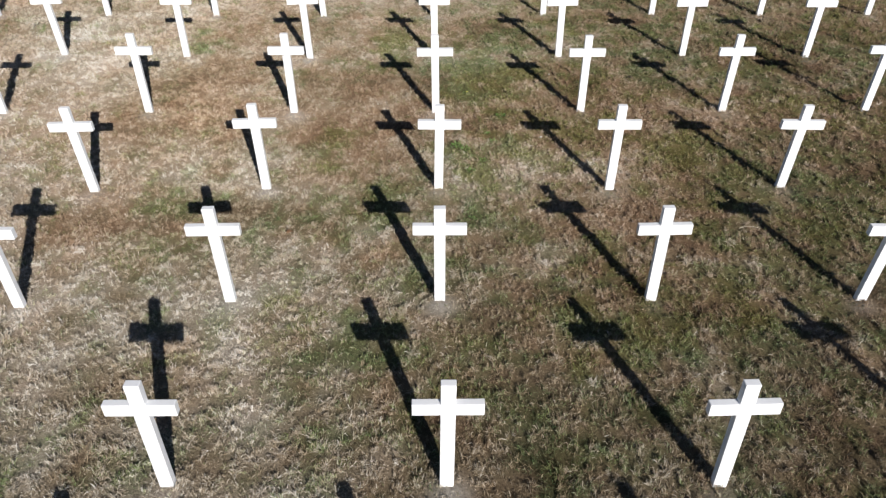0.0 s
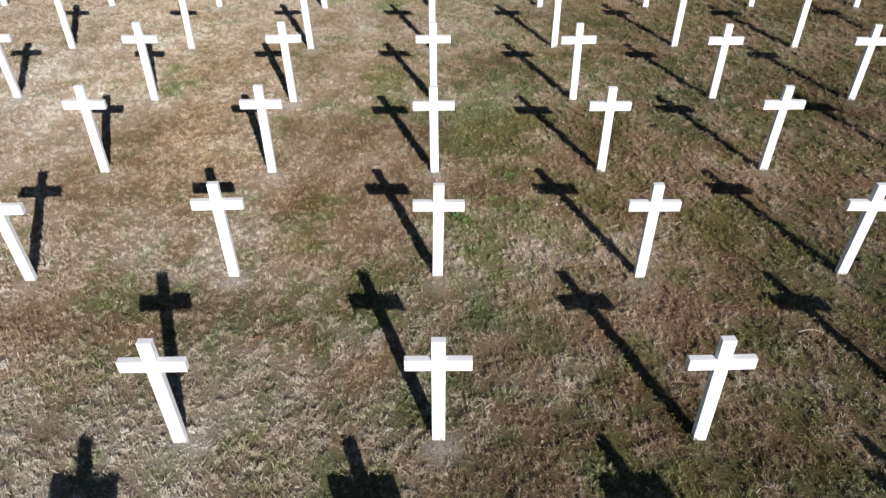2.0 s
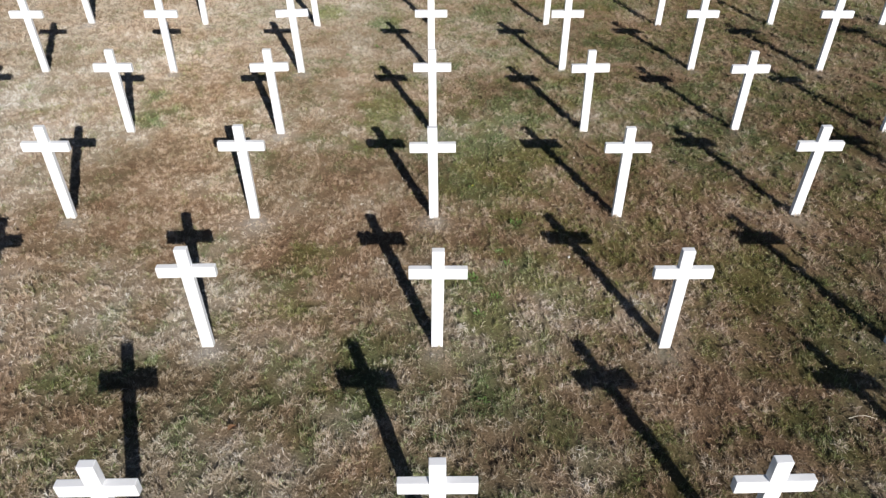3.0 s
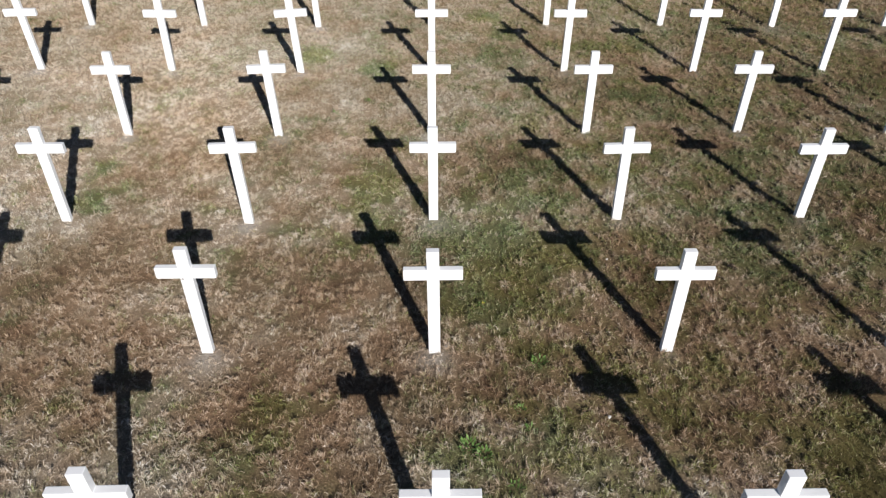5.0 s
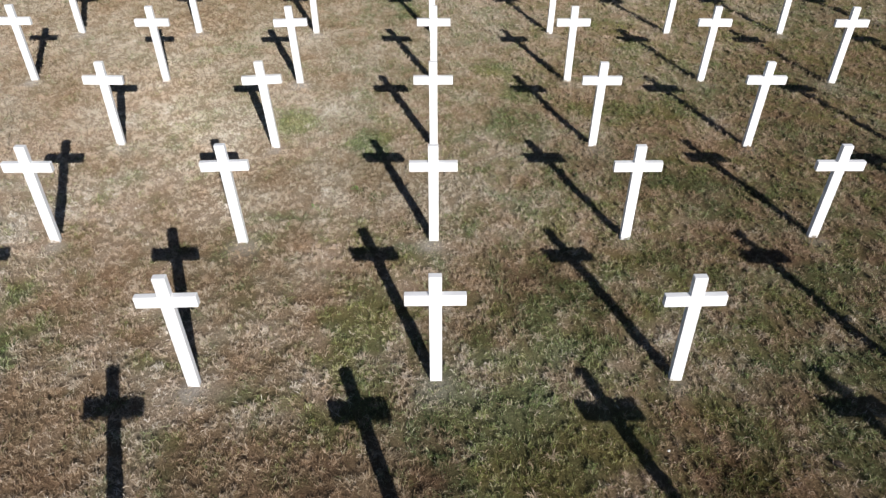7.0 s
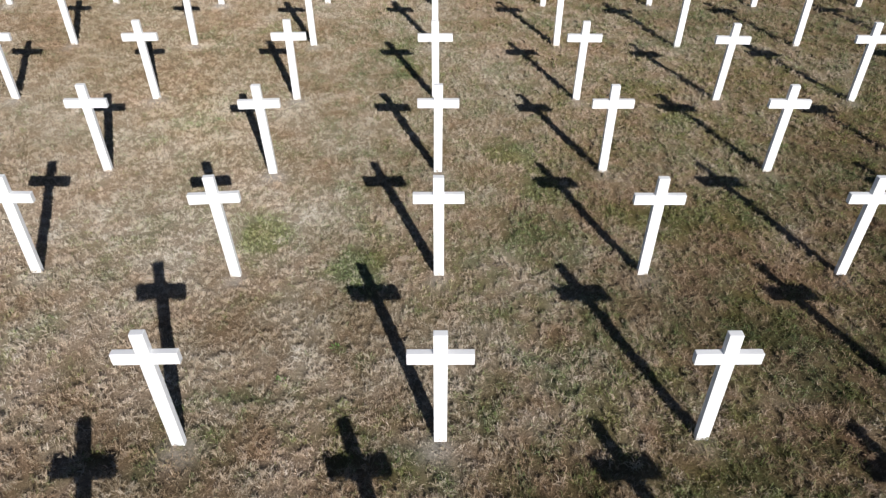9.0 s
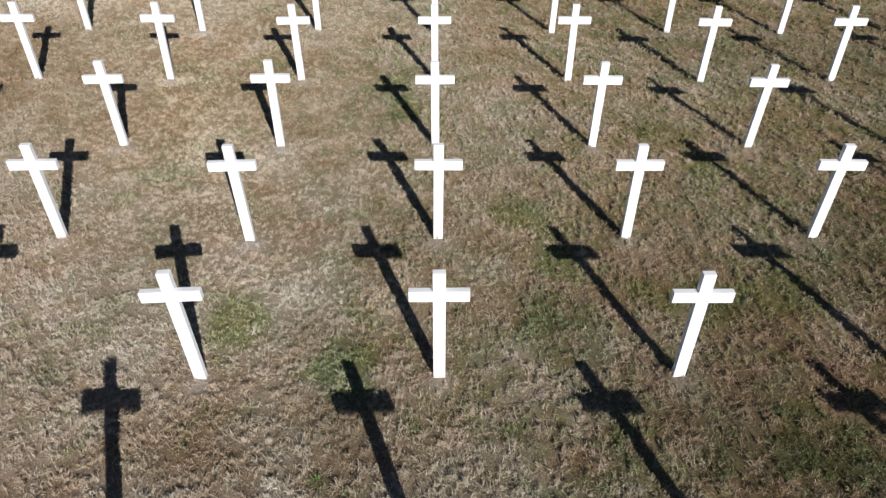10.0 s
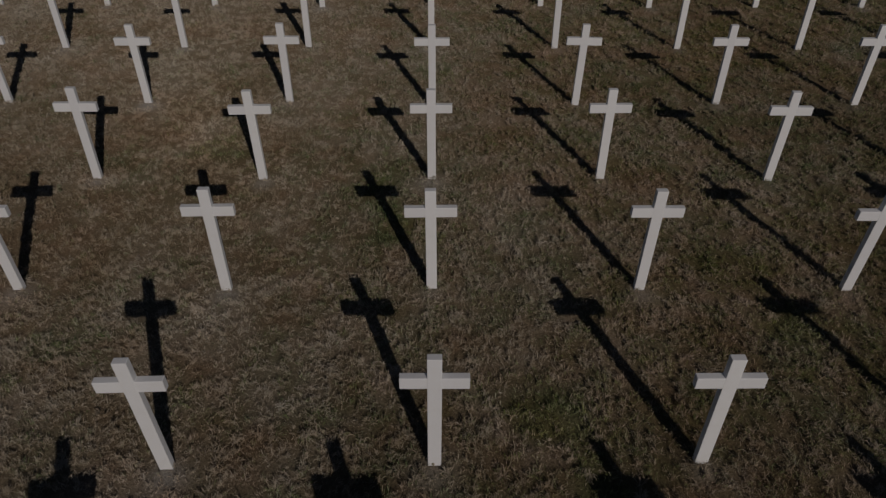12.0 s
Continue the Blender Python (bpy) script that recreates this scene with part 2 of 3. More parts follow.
# Red-brown patches: x, y, radius across, radius along
RUSSET = [
    (2.68, 4.42, 0.34, 0.23),
    (1.24, 3.90, 0.32, 0.20),
    (-0.44, 5.37, 0.17, 0.15),
    (3.48, 11.60, 0.31, 0.21),
    (1.79, 9.68, 0.23, 0.19),
    (0.57, 7.60, 0.26, 0.18),
    (2.55, 7.48, 0.24, 0.20),
    (-1.49, 7.60, 0.24, 0.18),
    (1.39, 7.64, 0.24, 0.21),
    (-2.52, 13.61, 0.26, 0.14),
    (0.96, 12.81, 0.27, 0.14),
]


def rustiness(x, y):
    """0 where dry grass is straw-coloured and live grass deep green, 1 where they are red-brown and olive."""
    n = 0.40 * value_noise(x + 5.3, y, 0.9, 3) + 0.35 * value_noise(x, y + 3.1, 0.23, 2) + 0.25 * value_noise(x + 1.7, y, 0.08, 6)
    redder = 0.3 * np.exp(-((y - 7.6) / 1.6) ** 2) + 0.15 * np.clip(x / 3, 0, 1) + 0.55 * np.exp(-((x - 2.0) / 1.6) ** 2 - ((y - 6.3) / 1.7) ** 2)
    redder = redder + sum(0.7 * np.exp(-((x - px) / rx) ** 2 - ((y - py) / ry) ** 2) for px, py, rx, ry in RUSSET)
    return np.clip(0.40 + 2.0 * (n - 0.5) + redder - 0.22 * np.exp(-((y - 4.0) / 3.0) ** 2) - 0.20 * np.clip((y - 13.0) / 3, 0, 1) * np.clip((2.0 - x) / 2.5, 0, 1), 0, 1)


def hummock(x, y):
    """Small bumps of matted grass, 0 in the gaps between them and 1 on top."""
    n = 0.65 * value_noise(x, y, 0.042, 0) + 0.35 * value_noise(x, y, 0.11, 1)
    return np.clip(0.5 + 3.0 * (n - 0.5), 0, 1)


def raw_mesh(name, verts, corners, sides, mat, attributes):
    """A mesh from arrays: verts (n, 3), corners (faces, sides)."""
    me = bpy.data.meshes.new(name)
    nv, nf = len(verts), len(corners)
    me.vertices.add(nv)
    me.vertices.foreach_set("co", verts.astype(np.float32).ravel())
    me.loops.add(nf * sides)
    me.loops.foreach_set("vertex_index", corners.astype(np.int32).ravel())
    me.polygons.add(nf)
    me.polygons.foreach_set("loop_start", np.arange(0, nf * sides, sides, dtype=np.int32))
    for key, values in attributes.items():
        me.attributes.new(key, "FLOAT", "POINT").data.foreach_set("value", values.astype(np.float32))
    me.update(calc_edges=True)
    me.materials.append(mat)
    return me


def trodden(x, y, radius):
    """1 at the foot of each cross, falling to 0 round it: the grass is worn off there."""
    worn = np.zeros(len(x))
    for k, (fx, fy) in enumerate(FEET):
        near = np.nonzero((np.abs(x - fx) < 0.5) & (np.abs(y - fy) < 0.4))[0]
        d = np.hypot(x[near] - fx - 0.02 * math.sin(k * 2.1), (y[near] - fy + 0.085) * 1.1) / (radius * (1 + 0.3 * math.sin(k * 1.7)))
        worn[near] = (0.75 + 0.25 * math.cos(k * 2.9)) * (1.0 if fx < 1 else 0.45) * np.exp(-d ** 2)
    return worn


def build_ground():
    def axis(lo, hi, step):
        mid = np.arange(lo, hi + step / 2, step)
        far = np.concatenate((np.arange(0.3, 6.1, 0.3), np.arange(7.0, 26.0, 1.0), [32, 60, 200, 700.0]))
        return np.concatenate((lo - far[::-1], mid, hi + far))
    xs, ys = axis(-9.03, 9.03, 0.07), axis(0.0, 26.39, 0.07)
    X, Y = np.meshgrid(xs, ys)
    x, y = X.ravel(), Y.ravel()
    n = len(xs)
    plain = np.clip((np.maximum(np.abs(x), np.abs(y - 13.2) - 4.2) - 10.0) / 18.0, 0, 1)      # far off the patches blur into one colour
    blur = lambda values, mean: values * (1 - plain) + mean * plain
    a = (np.arange(len(ys) - 1)[:, None] * n + np.arange(n - 1)[None, :]).ravel()
    faces = np.stack((a, a + 1, a + n + 1, a + n), 1)
    me = raw_mesh("ground", np.stack((x, y, relief(x, y)), 1), faces, 4, THATCH, {"green": blur(0.7 * greenness(x, y), 0.2), "bare": trodden(x, y, 0.12), "rust": blur(rustiness(x, y), 0.5),
                   # the ground's tone carries the painted side light too
                   "tone": blur(np.clip(0.90 * dryness_tone(x, y) - 0.036 * side_light(x, y) - 0.04, 0, 1), 0.44)})
    return tagged(new("ground", me), "flat lawn of dry brown thatch with green patches", "lawn", kind="structure")


# ---- crosses ----
def box_bm(x0, x1, y0, y1, z0, z1, edge):
    bm = bmesh.new()
    bmesh.ops.create_cube(bm, size=1)
    for v in bm.verts:
        v.co = Vector(((x0, x1)[v.co.x > 0], (y0, y1)[v.co.y > 0], (z0, z1)[v.co.z > 0]))
    bmesh.ops.bevel(bm, geom=bm.edges[:], offset=edge, segments=2, affect="EDGES", profile=0.5)
    return bm


def part(name, bm, mat, parent, label=""):
    me = bpy.data.meshes.new(name)
    bm.to_mesh(me)
    bm.free()
    me.materials.append(mat)
    ob = new(name, me)
    ob.parent = parent
    return tagged(ob, label)


POST, DEPTH, TALL = 0.0906, 0.0527, 0.944
ARM_LOW, ARM_HIGH, SPAN = 0.691, 0.783, 0.4287


def build_cross():
    ob = new("grave_cross")
    ob.empty_display_size = 0.2
    h, d = POST / 2, DEPTH / 2
    part("upright", box_bm(-h, h, -d, d, -0.16, TALL, 0.004), PAINT, ob)
    part("arm", box_bm(-SPAN / 2, -h + 0.004, -d + 0.001, d - 0.001, ARM_LOW, ARM_HIGH, 0.004), PAINT, ob)
    part("arm", box_bm(h - 0.004, SPAN / 2, -d + 0.001, d - 0.001, ARM_LOW, ARM_HIGH, 0.004), PAINT, ob)
    return tagged(ob, "plain white painted grave cross standing in short dry grass", "cross", "rows of white grave crosses")


# The crosses stand on an even grid, each a little off it, leaning and turned a little
PITCH, FIRST_X, FIRST_Y = 1.806, 0.06, 6.427
CROSSES = {}


def stand_cross(i, j, x, y, z, lean_x, lean_y, turn):
    place = pose(x, y, z, lean_x, lean_y, turn)
    FEET.append((x, y))
    if CROSSES:
        CROSSES[i, j] = copy_thing(next(iter(CROSSES.values())), place)
    else:
        CROSSES[i, j] = build_cross()
        CROSSES[i, j].matrix_basis = place


def stand_row(j, height, first, crosses):
    """Row j: how high it stands, the column of its first cross, then each cross: off the grid in x, y and z, degrees of lean back and aside, and of turn.
    The row goes on evenly past both ends, as far as the shot reaches."""
    row = {first + n: values for n, values in enumerate(crosses)}
    last = first + len(crosses) - 1
    for i in range(-5, 6):
        dx, dy, dz, lean_x, lean_y, turn = row[i] if i in row else (*row[first if i < first else last][:2], 0, 0, 0, 0)
        x, y = FIRST_X + PITCH * i + dx, FIRST_Y + PITCH * j + dy
        if abs(x) <= 0.62 * (0.8 * min(y, 12.5) + 2.4) + (0.8 if i > 0 else 0.15):
            stand_cross(i, j, x, y, height + dz, lean_x, lean_y, turn)


stand_row(-3, -0.028, -1, [(0.0, -0.02, 0.0, 0.0, 0.0, 0.0), (0.0, -0.02, 0.0, 0.0, 0.0, 0.0), (0.0, -0.02, 0.0, 0.0, 0.0, 0.0)])
stand_row(-2, -0.026, -1, [(0.024, 0.014, -0.001, -0.9, -0.1, -0.4), (0.016, 0.000, 0.001, -0.4, 0.4, -0.0), (-0.029, -0.033, 0.000, -1.3, -0.8, 0.4)])
stand_row(-1, -0.018, -2, [(0.073, -0.019, 0.004, 0.0, 0.1, -0.2), (0.030, 0.015, 0.005, 0.5, -0.9, -0.3), (-0.006, 0.011, 0.000, 0.7, -0.0, -0.4), (-0.020, -0.015, -0.005, -0.5, -0.7, 0.4), (-0.031, -0.034, -0.004, 1.2, 1.6, 0.7)])
stand_row(0, -0.013, -2, [(0.029, -0.014, -0.001, 1.3, -1.2, 0.0), (0.003, 0.025, 0.001, 0.3, -0.9, 0.2), (0.004, -0.018, 0.000, 0.4, 0.8, 0.2), (-0.012, -0.048, 0.002, -0.1, 0.2, 0.0), (-0.013, -0.043, -0.002, 1.2, 1.2, -0.1)])
stand_row(1, 0.019, -2, [(0.025, 0.016, 0.010, -0.2, 0.2, 0.5), (0.026, 0.006, 0.010, -0.3, -0.5, -0.5), (-0.011, -0.020, -0.005, -0.3, -0.5, -0.2), (-0.007, -0.036, -0.010, -0.2, -0.2, -0.1), (-0.019, -0.011, -0.007, 1.3, 0.1, 0.7), (-0.009, -0.014, 0.003, 0.1, 0.8, 0.0)])
stand_row(2, 0.026, -3, [(0.012, 0.123, -0.008, 1.2, -1.8, -0.4), (0.015, 0.003, 0.012, -0.8, -0.0, -0.0), (-0.012, -0.036, 0.025, -0.8, -1.7, -0.2), (-0.013, -0.004, 0.004, 0.0, -0.1, 0.1), (-0.018, -0.018, -0.007, -0.0, -1.0, 0.2), (-0.015, -0.026, -0.015, 1.2, -0.6, -0.5), (-0.034, -0.088, -0.011, 0.2, 0.3, -0.2)])
stand_row(3, 0.029, -3, [(0.041, 0.022, -0.005, 0.4, 0.1, 0.4), (0.018, -0.027, 0.009, -0.4, 0.3, 0.4), (-0.025, -0.048, 0.016, -1.6, -2.6, -1.4), (-0.023, -0.037, 0.006, 0.0, 0.0, -0.3), (-0.014, -0.047, 0.000, 0.1, -0.2, 0.1), (-0.008, -0.018, -0.014, 0.9, 0.1, 0.1), (-0.026, -0.074, -0.011, -0.0, -0.0, -0.0)])
stand_row(4, 0.040, -3, [(-0.034, 0.110, -0.008, 0.8, -1.3, -0.3), (-0.006, 0.033, -0.009, 0.3, 0.9, 0.5), (-0.031, -0.022, 0.011, 0.1, -3.0, -0.1), (-0.019, -0.029, 0.004, 0.2, -0.1, -0.1), (-0.001, -0.049, 0.003, 0.7, 0.5, 0.3), (-0.012, -0.047, 0.000, 0.6, 0.6, 0.2), (-0.029, -0.069, 0.000, -0.0, -0.0, -0.0)])
stand_row(5, 0.049, -3, [(0.025, 0.027, -0.001, -0.0, -0.0, 0.1), (0.004, -0.028, -0.002, 1.1, -0.2, 0.8), (-0.005, -0.076, 0.008, 0.9, -2.1, -0.5), (-0.013, -0.074, 0.003, 0.2, 0.3, -0.2), (-0.020, -0.075, 0.002, 1.5, -0.1, -0.3), (-0.013, -0.070, -0.006, 1.5, 0.8, -0.0), (-0.064, -0.138, -0.004, 0.0, -0.0, 0.0)])
stand_row(6, 0.055, -2, [(-0.023, -0.024, 0.003, 0.9, -1.0, 0.5), (-0.018, -0.041, 0.008, -0.2, -0.5, 0.1), (-0.030, -0.056, -0.001, 0.3, -0.2, 0.1), (-0.016, -0.074, 0.001, 0.9, 0.9, 0.8), (-0.016, -0.115, -0.006, 2.0, 1.5, 0.9), (-0.064, -0.130, -0.004, 0.0, 0.0, 0.1)])
stand_row(7, 0.069, -3, [(-0.001, 0.024, 0.009, 0.1, -0.2, 0.2), (-0.008, 0.001, 0.009, -0.6, 0.5, 0.5), (-0.037, -0.028, -0.003, 1.2, -1.0, 0.0), (-0.027, -0.029, -0.005, 0.3, -0.1, 0.0), (-0.021, -0.056, 0.001, -0.1, 0.2, 0.5), (-0.023, -0.105, -0.004, 0.9, 0.9, 0.2), (-0.037, -0.097, -0.007, 0.1, -0.1, 0.1)])
stand_row(8, 0.066, -3, [(-0.017, 0.057, -0.008, 0.0, -0.0, 0.0), (-0.039, 0.027, -0.009, 0.5, 0.0, 0.2), (-0.037, 0.019, 0.001, -0.2, -0.3, -0.3), (-0.018, -0.050, 0.003, 0.0, 0.0, -0.0), (0.004, -0.057, 0.008, -0.0, 1.5, 0.2), (-0.001, -0.074, 0.003, 0.3, 0.1, 0.4), (-0.017, -0.086, 0.002, 0.4, 0.8, 0.3), (-0.028, -0.089, 0.000, -0.0, -0.0, -0.0)])
stand_row(9, 0.060, -3, [(-0.053, 0.121, 0.000, 0.0, 0.0, -0.0), (-0.087, 0.093, 0.000, 0.0, 0.0, -0.0), (-0.054, 0.109, 0.000, -0.0, 0.0, -0.0), (-0.027, 0.066, 0.000, -0.0, 0.0, -0.0), (-0.001, 0.023, 0.000, -0.0, 0.0, -0.0), (0.014, -0.020, 0.000, -0.0, 0.0, -0.0), (0.000, -0.063, 0.000, 0.0, 0.0, 0.0)])
stand_row(10, 0.060, -3, [(-0.097, 0.185, 0.000, 0.0, -0.0, -0.0), (-0.075, 0.135, 0.000, -0.0, 0.0, 0.0), (-0.064, 0.085, 0.000, -0.0, 0.0, 0.0), (-0.025, 0.083, 0.000, -0.0, 0.0, 0.0), (0.015, 0.082, 0.000, -0.0, -0.0, -0.0), (0.035, -0.007, 0.000, -0.0, -0.0, -0.0), (0.036, -0.018, 0.000, 0.0, 0.0, 0.0)])
chipped = CROSSES[-1, 1]

build_ground()


def leaf_material(name, low, high):
    m, nt, b = material(name)
    pos = nt.nodes.new("ShaderNodeTexCoord").outputs["Object"]
    nt.links.new(ramp(nt, noise_tex(nt, pos, 60.0), [(0.3, low), (0.7, high)]), b.inputs["Base Color"])
    b.inputs["Roughness"].default_value = 0.5
    return m


def chip_bm():
    """A small ragged splinter mark that stands a hair proud of the paint."""
    bm = bmesh.new()
    r = random.Random(2)
    ring = [bm.verts.new((0.011 * r.uniform(0.6, 1.1) * math.cos(a), 0, 0.006 * r.uniform(0.6, 1.1) * math.sin(a)))
            for a in (n * math.tau / 9 for n in range(9))]
    top = bmesh.ops.extrude_face_region(bm, geom=[bm.faces.new(ring)])
    bmesh.ops.translate(bm, vec=(0, -0.0015, 0), verts=[g for g in top["geom"] if isinstance(g, bmesh.types.BMVert)])
    return bm


part("chip", chip_bm(), leaf_material("bare_chip", (0.10, 0.08, 0.07), (0.2, 0.17, 0.15)), chipped,
     "dark chip in the white paint").location = (-0.028, -DEPTH / 2, 0.688)
tagged(chipped, "white painted grave cross with a small dark chip in it")


# ---- small weeds, a leaf, twig, pebbles, stalk and dark hollow in the lawn ----
def leaf_bm(length, width, droop, fold):
    """A pointed leaf along +x, folded along its midrib, with a little thickness."""
    bm = bmesh.new()
    rows = []
    for k in range(6):
        u = k / 5
        w = width * math.sin(math.pi * (0.06 + 0.92 * u) ** 0.8) * 0.5
        z = length * (0.35 * u - droop * u * u)
        rows.append([bm.verts.new((length * u, s_ * w, z + fold * abs(s_) * w)) for s_ in (-1, 0, 1)])
    for r0, r1 in zip(rows, rows[1:]):
        for k in range(2):
            bm.faces.new((r0[k], r1[k], r1[k + 1], r0[k + 1]))
    bmesh.ops.solidify(bm, geom=bm.faces[:], thickness=0.0008)
    return bm


WEED = leaf_material("weed_leaf", (0.12, 0.22, 0.05), (0.23, 0.37, 0.10))
DEAD = leaf_material("dead_leaf_shape", (0.20, 0.10, 0.05), (0.38, 0.22, 0.12))
BARK = leaf_material("twig_bark", (0.05, 0.035, 0.025), (0.11, 0.08, 0.06))


def build_weed(x, y, size, leaves, r):
    ob = new("weed")
    ob.empty_display_size = 0.05
    ob.matrix_basis = pose(x, y, ground_height(x, y) + 0.024, 0, 0, r.uniform(0, 360))
    for k in range(leaves):
        leaf = part("leaf", leaf_bm(size * r.uniform(0.35, 0.65), size * r.uniform(0.18, 0.30), r.uniform(-0.2, 0.3), 0.3), WEED, ob)
        a, d = radians(137.5 * k), size * 0.75 * math.sqrt(k / leaves)
        leaf.matrix_basis = pose(d * math.cos(a), d * math.sin(a), 0.003 * (k % 4), 0, r.uniform(-50, 0), 137.5 * k + r.uniform(-50, 50))
    return tagged(ob, "low leafy green weed growing in the dry lawn", "weed", "weeds in the lawn")


def flower_bm():
    bm = bmesh.new()
    for k in range(10):
        a = k * math.tau / 10
        out, side = Vector((math.cos(a), math.sin(a), 0)), Vector((-math.sin(a), math.cos(a), 0))
        pts = (out * 0.002, out * 0.010 + side * 0.003 + Vector((0, 0, 0.003)), out * 0.014 + Vector((0, 0, 0.002)),
               out * 0.010 - side * 0.003 + Vector((0, 0, 0.003)))
        bm.faces.new([bm.verts.new(p) for p in pts])
    bmesh.ops.solidify(bm, geom=bm.faces[:], thickness=0.001)
    return bm


picker = random.Random(5)
for x, y, size, leaves in ((0.85, 8.08, 0.07, 20), (0.28, 7.29, 0.08, 22), (0.38, 7.22, 0.07, 20), (0.57, 6.97, 0.06, 16),
                           (0.66, 7.62, 0.05, 14), (0.45, 8.74, 0.05, 14), (-1.16, 12.34, 0.05, 14), (0.39, 5.82, 0.05, 14),
                           (0.42, 6.74, 0.06, 16), (0.71, 7.44, 0.05, 14), (-0.78, 12.68, 0.05, 14)):
    weed = build_weed(x, y, size, leaves, picker)
    if (x, y) == (0.45, 8.74):
        part("flower", flower_bm(), leaf_material("yellow_petal", (0.55, 0.45, 0.05), (0.75, 0.65, 0.12)), weed, "small yellow flower").location = (0.01, 0, 0.03)
        tagged(weed, "low green weed with a small yellow flower in the lawn")

dead = part("dead_leaf_shape", leaf_bm(0.07, 0.05, 0.5, 0.6), DEAD, None)
dead.matrix_basis = pose(-1.39, 5.58, 0.0, 0, 0, 40)
tagged(dead, "curled brown dead leaf lying on the lawn", "leaf")


def build_twig(x, y, turn):
    bm = bmesh.new()
    r = random.Random(9)
    ring_before = None
    for k in range(7):
        c = Vector((0.02 * k, 0.006 * math.sin(k * 1.3), 0.003 * math.sin(k)))
        ring = [bm.verts.new(c + Vector((0, (0.006 - 0.0006 * k) * math.cos(a), (0.006 - 0.0006 * k) * math.sin(a))))
                for a in (r.uniform(-0.1, 0.1) + n * math.tau / 6 for n in range(6))]
        if ring_before:
            for n in range(6):
                bm.faces.new((ring_before[n], ring[n], ring[(n + 1) % 6], ring_before[(n + 1) % 6]))
        else:
            bm.faces.new(ring[::-1])
        ring_before = ring
    bm.faces.new(ring_before)
    ob = part("twig", bm, BARK, None)
    ob.matrix_basis = pose(x, y, ground_height(x, y) + 0.036, 0, 0, turn)
    return tagged(ob, "short dark broken twig lying in the grass", "twig")


build_twig(0.56, 13.70, 35)


def stone_material():
    m, nt, b = material("pale_stone")
    pos = nt.nodes.new("ShaderNodeTexCoord").outputs["Object"]
    grain = noise_tex(nt, pos, 140.0)
    nt.links.new(ramp(nt, grain, [(0.3, (0.42, 0.40, 0.36)), (0.7, (0.66, 0.64, 0.60))]), b.inputs["Base Color"])
    b.inputs["Roughness"].default_value = 0.8
    bump(nt, b, grain, 0.4, 0.002)
    return m


STONE = stone_material()


def build_pebble(x, y, size, seed):
    """A flattened, uneven little stone."""
    r = random.Random(seed)
    bm = bmesh.new()
    bmesh.ops.create_icosphere(bm, subdivisions=2, radius=0.5 * size)
    for v in bm.verts:
        v.co = Vector((v.co.x * 1.2, v.co.y * 0.9, v.co.z * 0.6)) * r.uniform(0.88, 1.08)
    for f in bm.faces:
        f.smooth = True
    ob = part("pebble", bm, STONE, None)
    ob.matrix_basis = pose(x, y, ground_height(x, y) + 0.030, 0, 0, r.uniform(0, 180))
    return tagged(ob, "small pale rounded pebble lying in the grass", "pebble", "pebbles in the lawn")


build_pebble(1.625, 9.352, 0.020, 1)
build_pebble(1.286, 7.538, 0.028, 2)

# Stand-in: dark leaf shape added where the grass has a small dark hollow
dark_hollow = part("dead_leaf_shape", leaf_bm(0.10, 0.06, 0.5, 0.5), leaf_material("dark_hollow_piece", (0.03, 0.022, 0.016), (0.08, 0.055, 0.04)), None)
dark_hollow.matrix_basis = pose(2.69, 9.24, ground_height(2.72, 9.21) + 0.026, 0, 0, -35)
tagged(dark_hollow, "dark leaf-shaped piece standing for a small hollow in the grass", "leaf")


def build_stalk(x, y, length, turn):
    """A long, thin, slightly bowed dry stalk."""
    bm = bmesh.new()
    rings = []
    for k in range(9):
        u = k / 8
        c = Vector((length * u, 0.03 * math.sin(2.6 * u), 0.012 * math.sin(math.pi * u)))
        thick = 0.003 * (1 - 0.55 * u)
        rings.append([bm.verts.new(c + Vector((0, thick * math.cos(n * math.tau / 5), thick * math.sin(n * math.tau / 5)))) for n in range(5)])
    for r0, r1 in zip(rings, rings[1:]):
        for n in range(5):
            bm.faces.new((r0[n], r1[n], r1[(n + 1) % 5], r0[(n + 1) % 5]))
    bm.faces.new(rings[0][::-1])
    bm.faces.new(rings[-1])
    ob = part("dry_stalk", bm, leaf_material("dry_stalk", (0.45, 0.40, 0.30), (0.62, 0.57, 0.46)), None)
    ob.matrix_basis = pose(x, y, ground_height(x, y) + 0.034, 0, 0, turn)
    return tagged(ob, "long pale dry stalk lying loose on the lawn", "stalk")


build_stalk(2.97, 5.63, 0.20, -8)


# ---- grass: short, matted tufts, finest along the middle of the lawn ----
def coarseness(x, y):
    """1 along the middle, rising smoothly to the sides and the far end, where blades are fewer and larger."""
    away = np.maximum(np.maximum(4.5, np.abs(x) / 0.62), 0.8 * (y - 12.4) + 2.4) / 4.5
    edge = np.maximum(np.abs(x) - (0.5 * np.clip(y, 0, 12.5) + 2.2), np.maximum(y - 25.4, 1.4 - y))
    return 1 + COARSER * (away - 1) + 1.6 * np.clip(edge / 1.5, 0, 1)


COARSER = 0.64
DENSITY, TUFT = 16400, 18       # blades to the square metre in the middle, blades in a tuft


def thin_out(x, y, gen):
    rim = np.minimum(10.0 - np.abs(x), np.minimum(y + 1.0, 27.5 - y)) / 1.2       # the blades give out unevenly at the rim
    return (gen.random(len(x)) < coarseness(x, y) ** -2.0) & (rim > value_noise(x, y, 0.6, 2) + 0.3 * gen.random(len(x)) - 0.2)


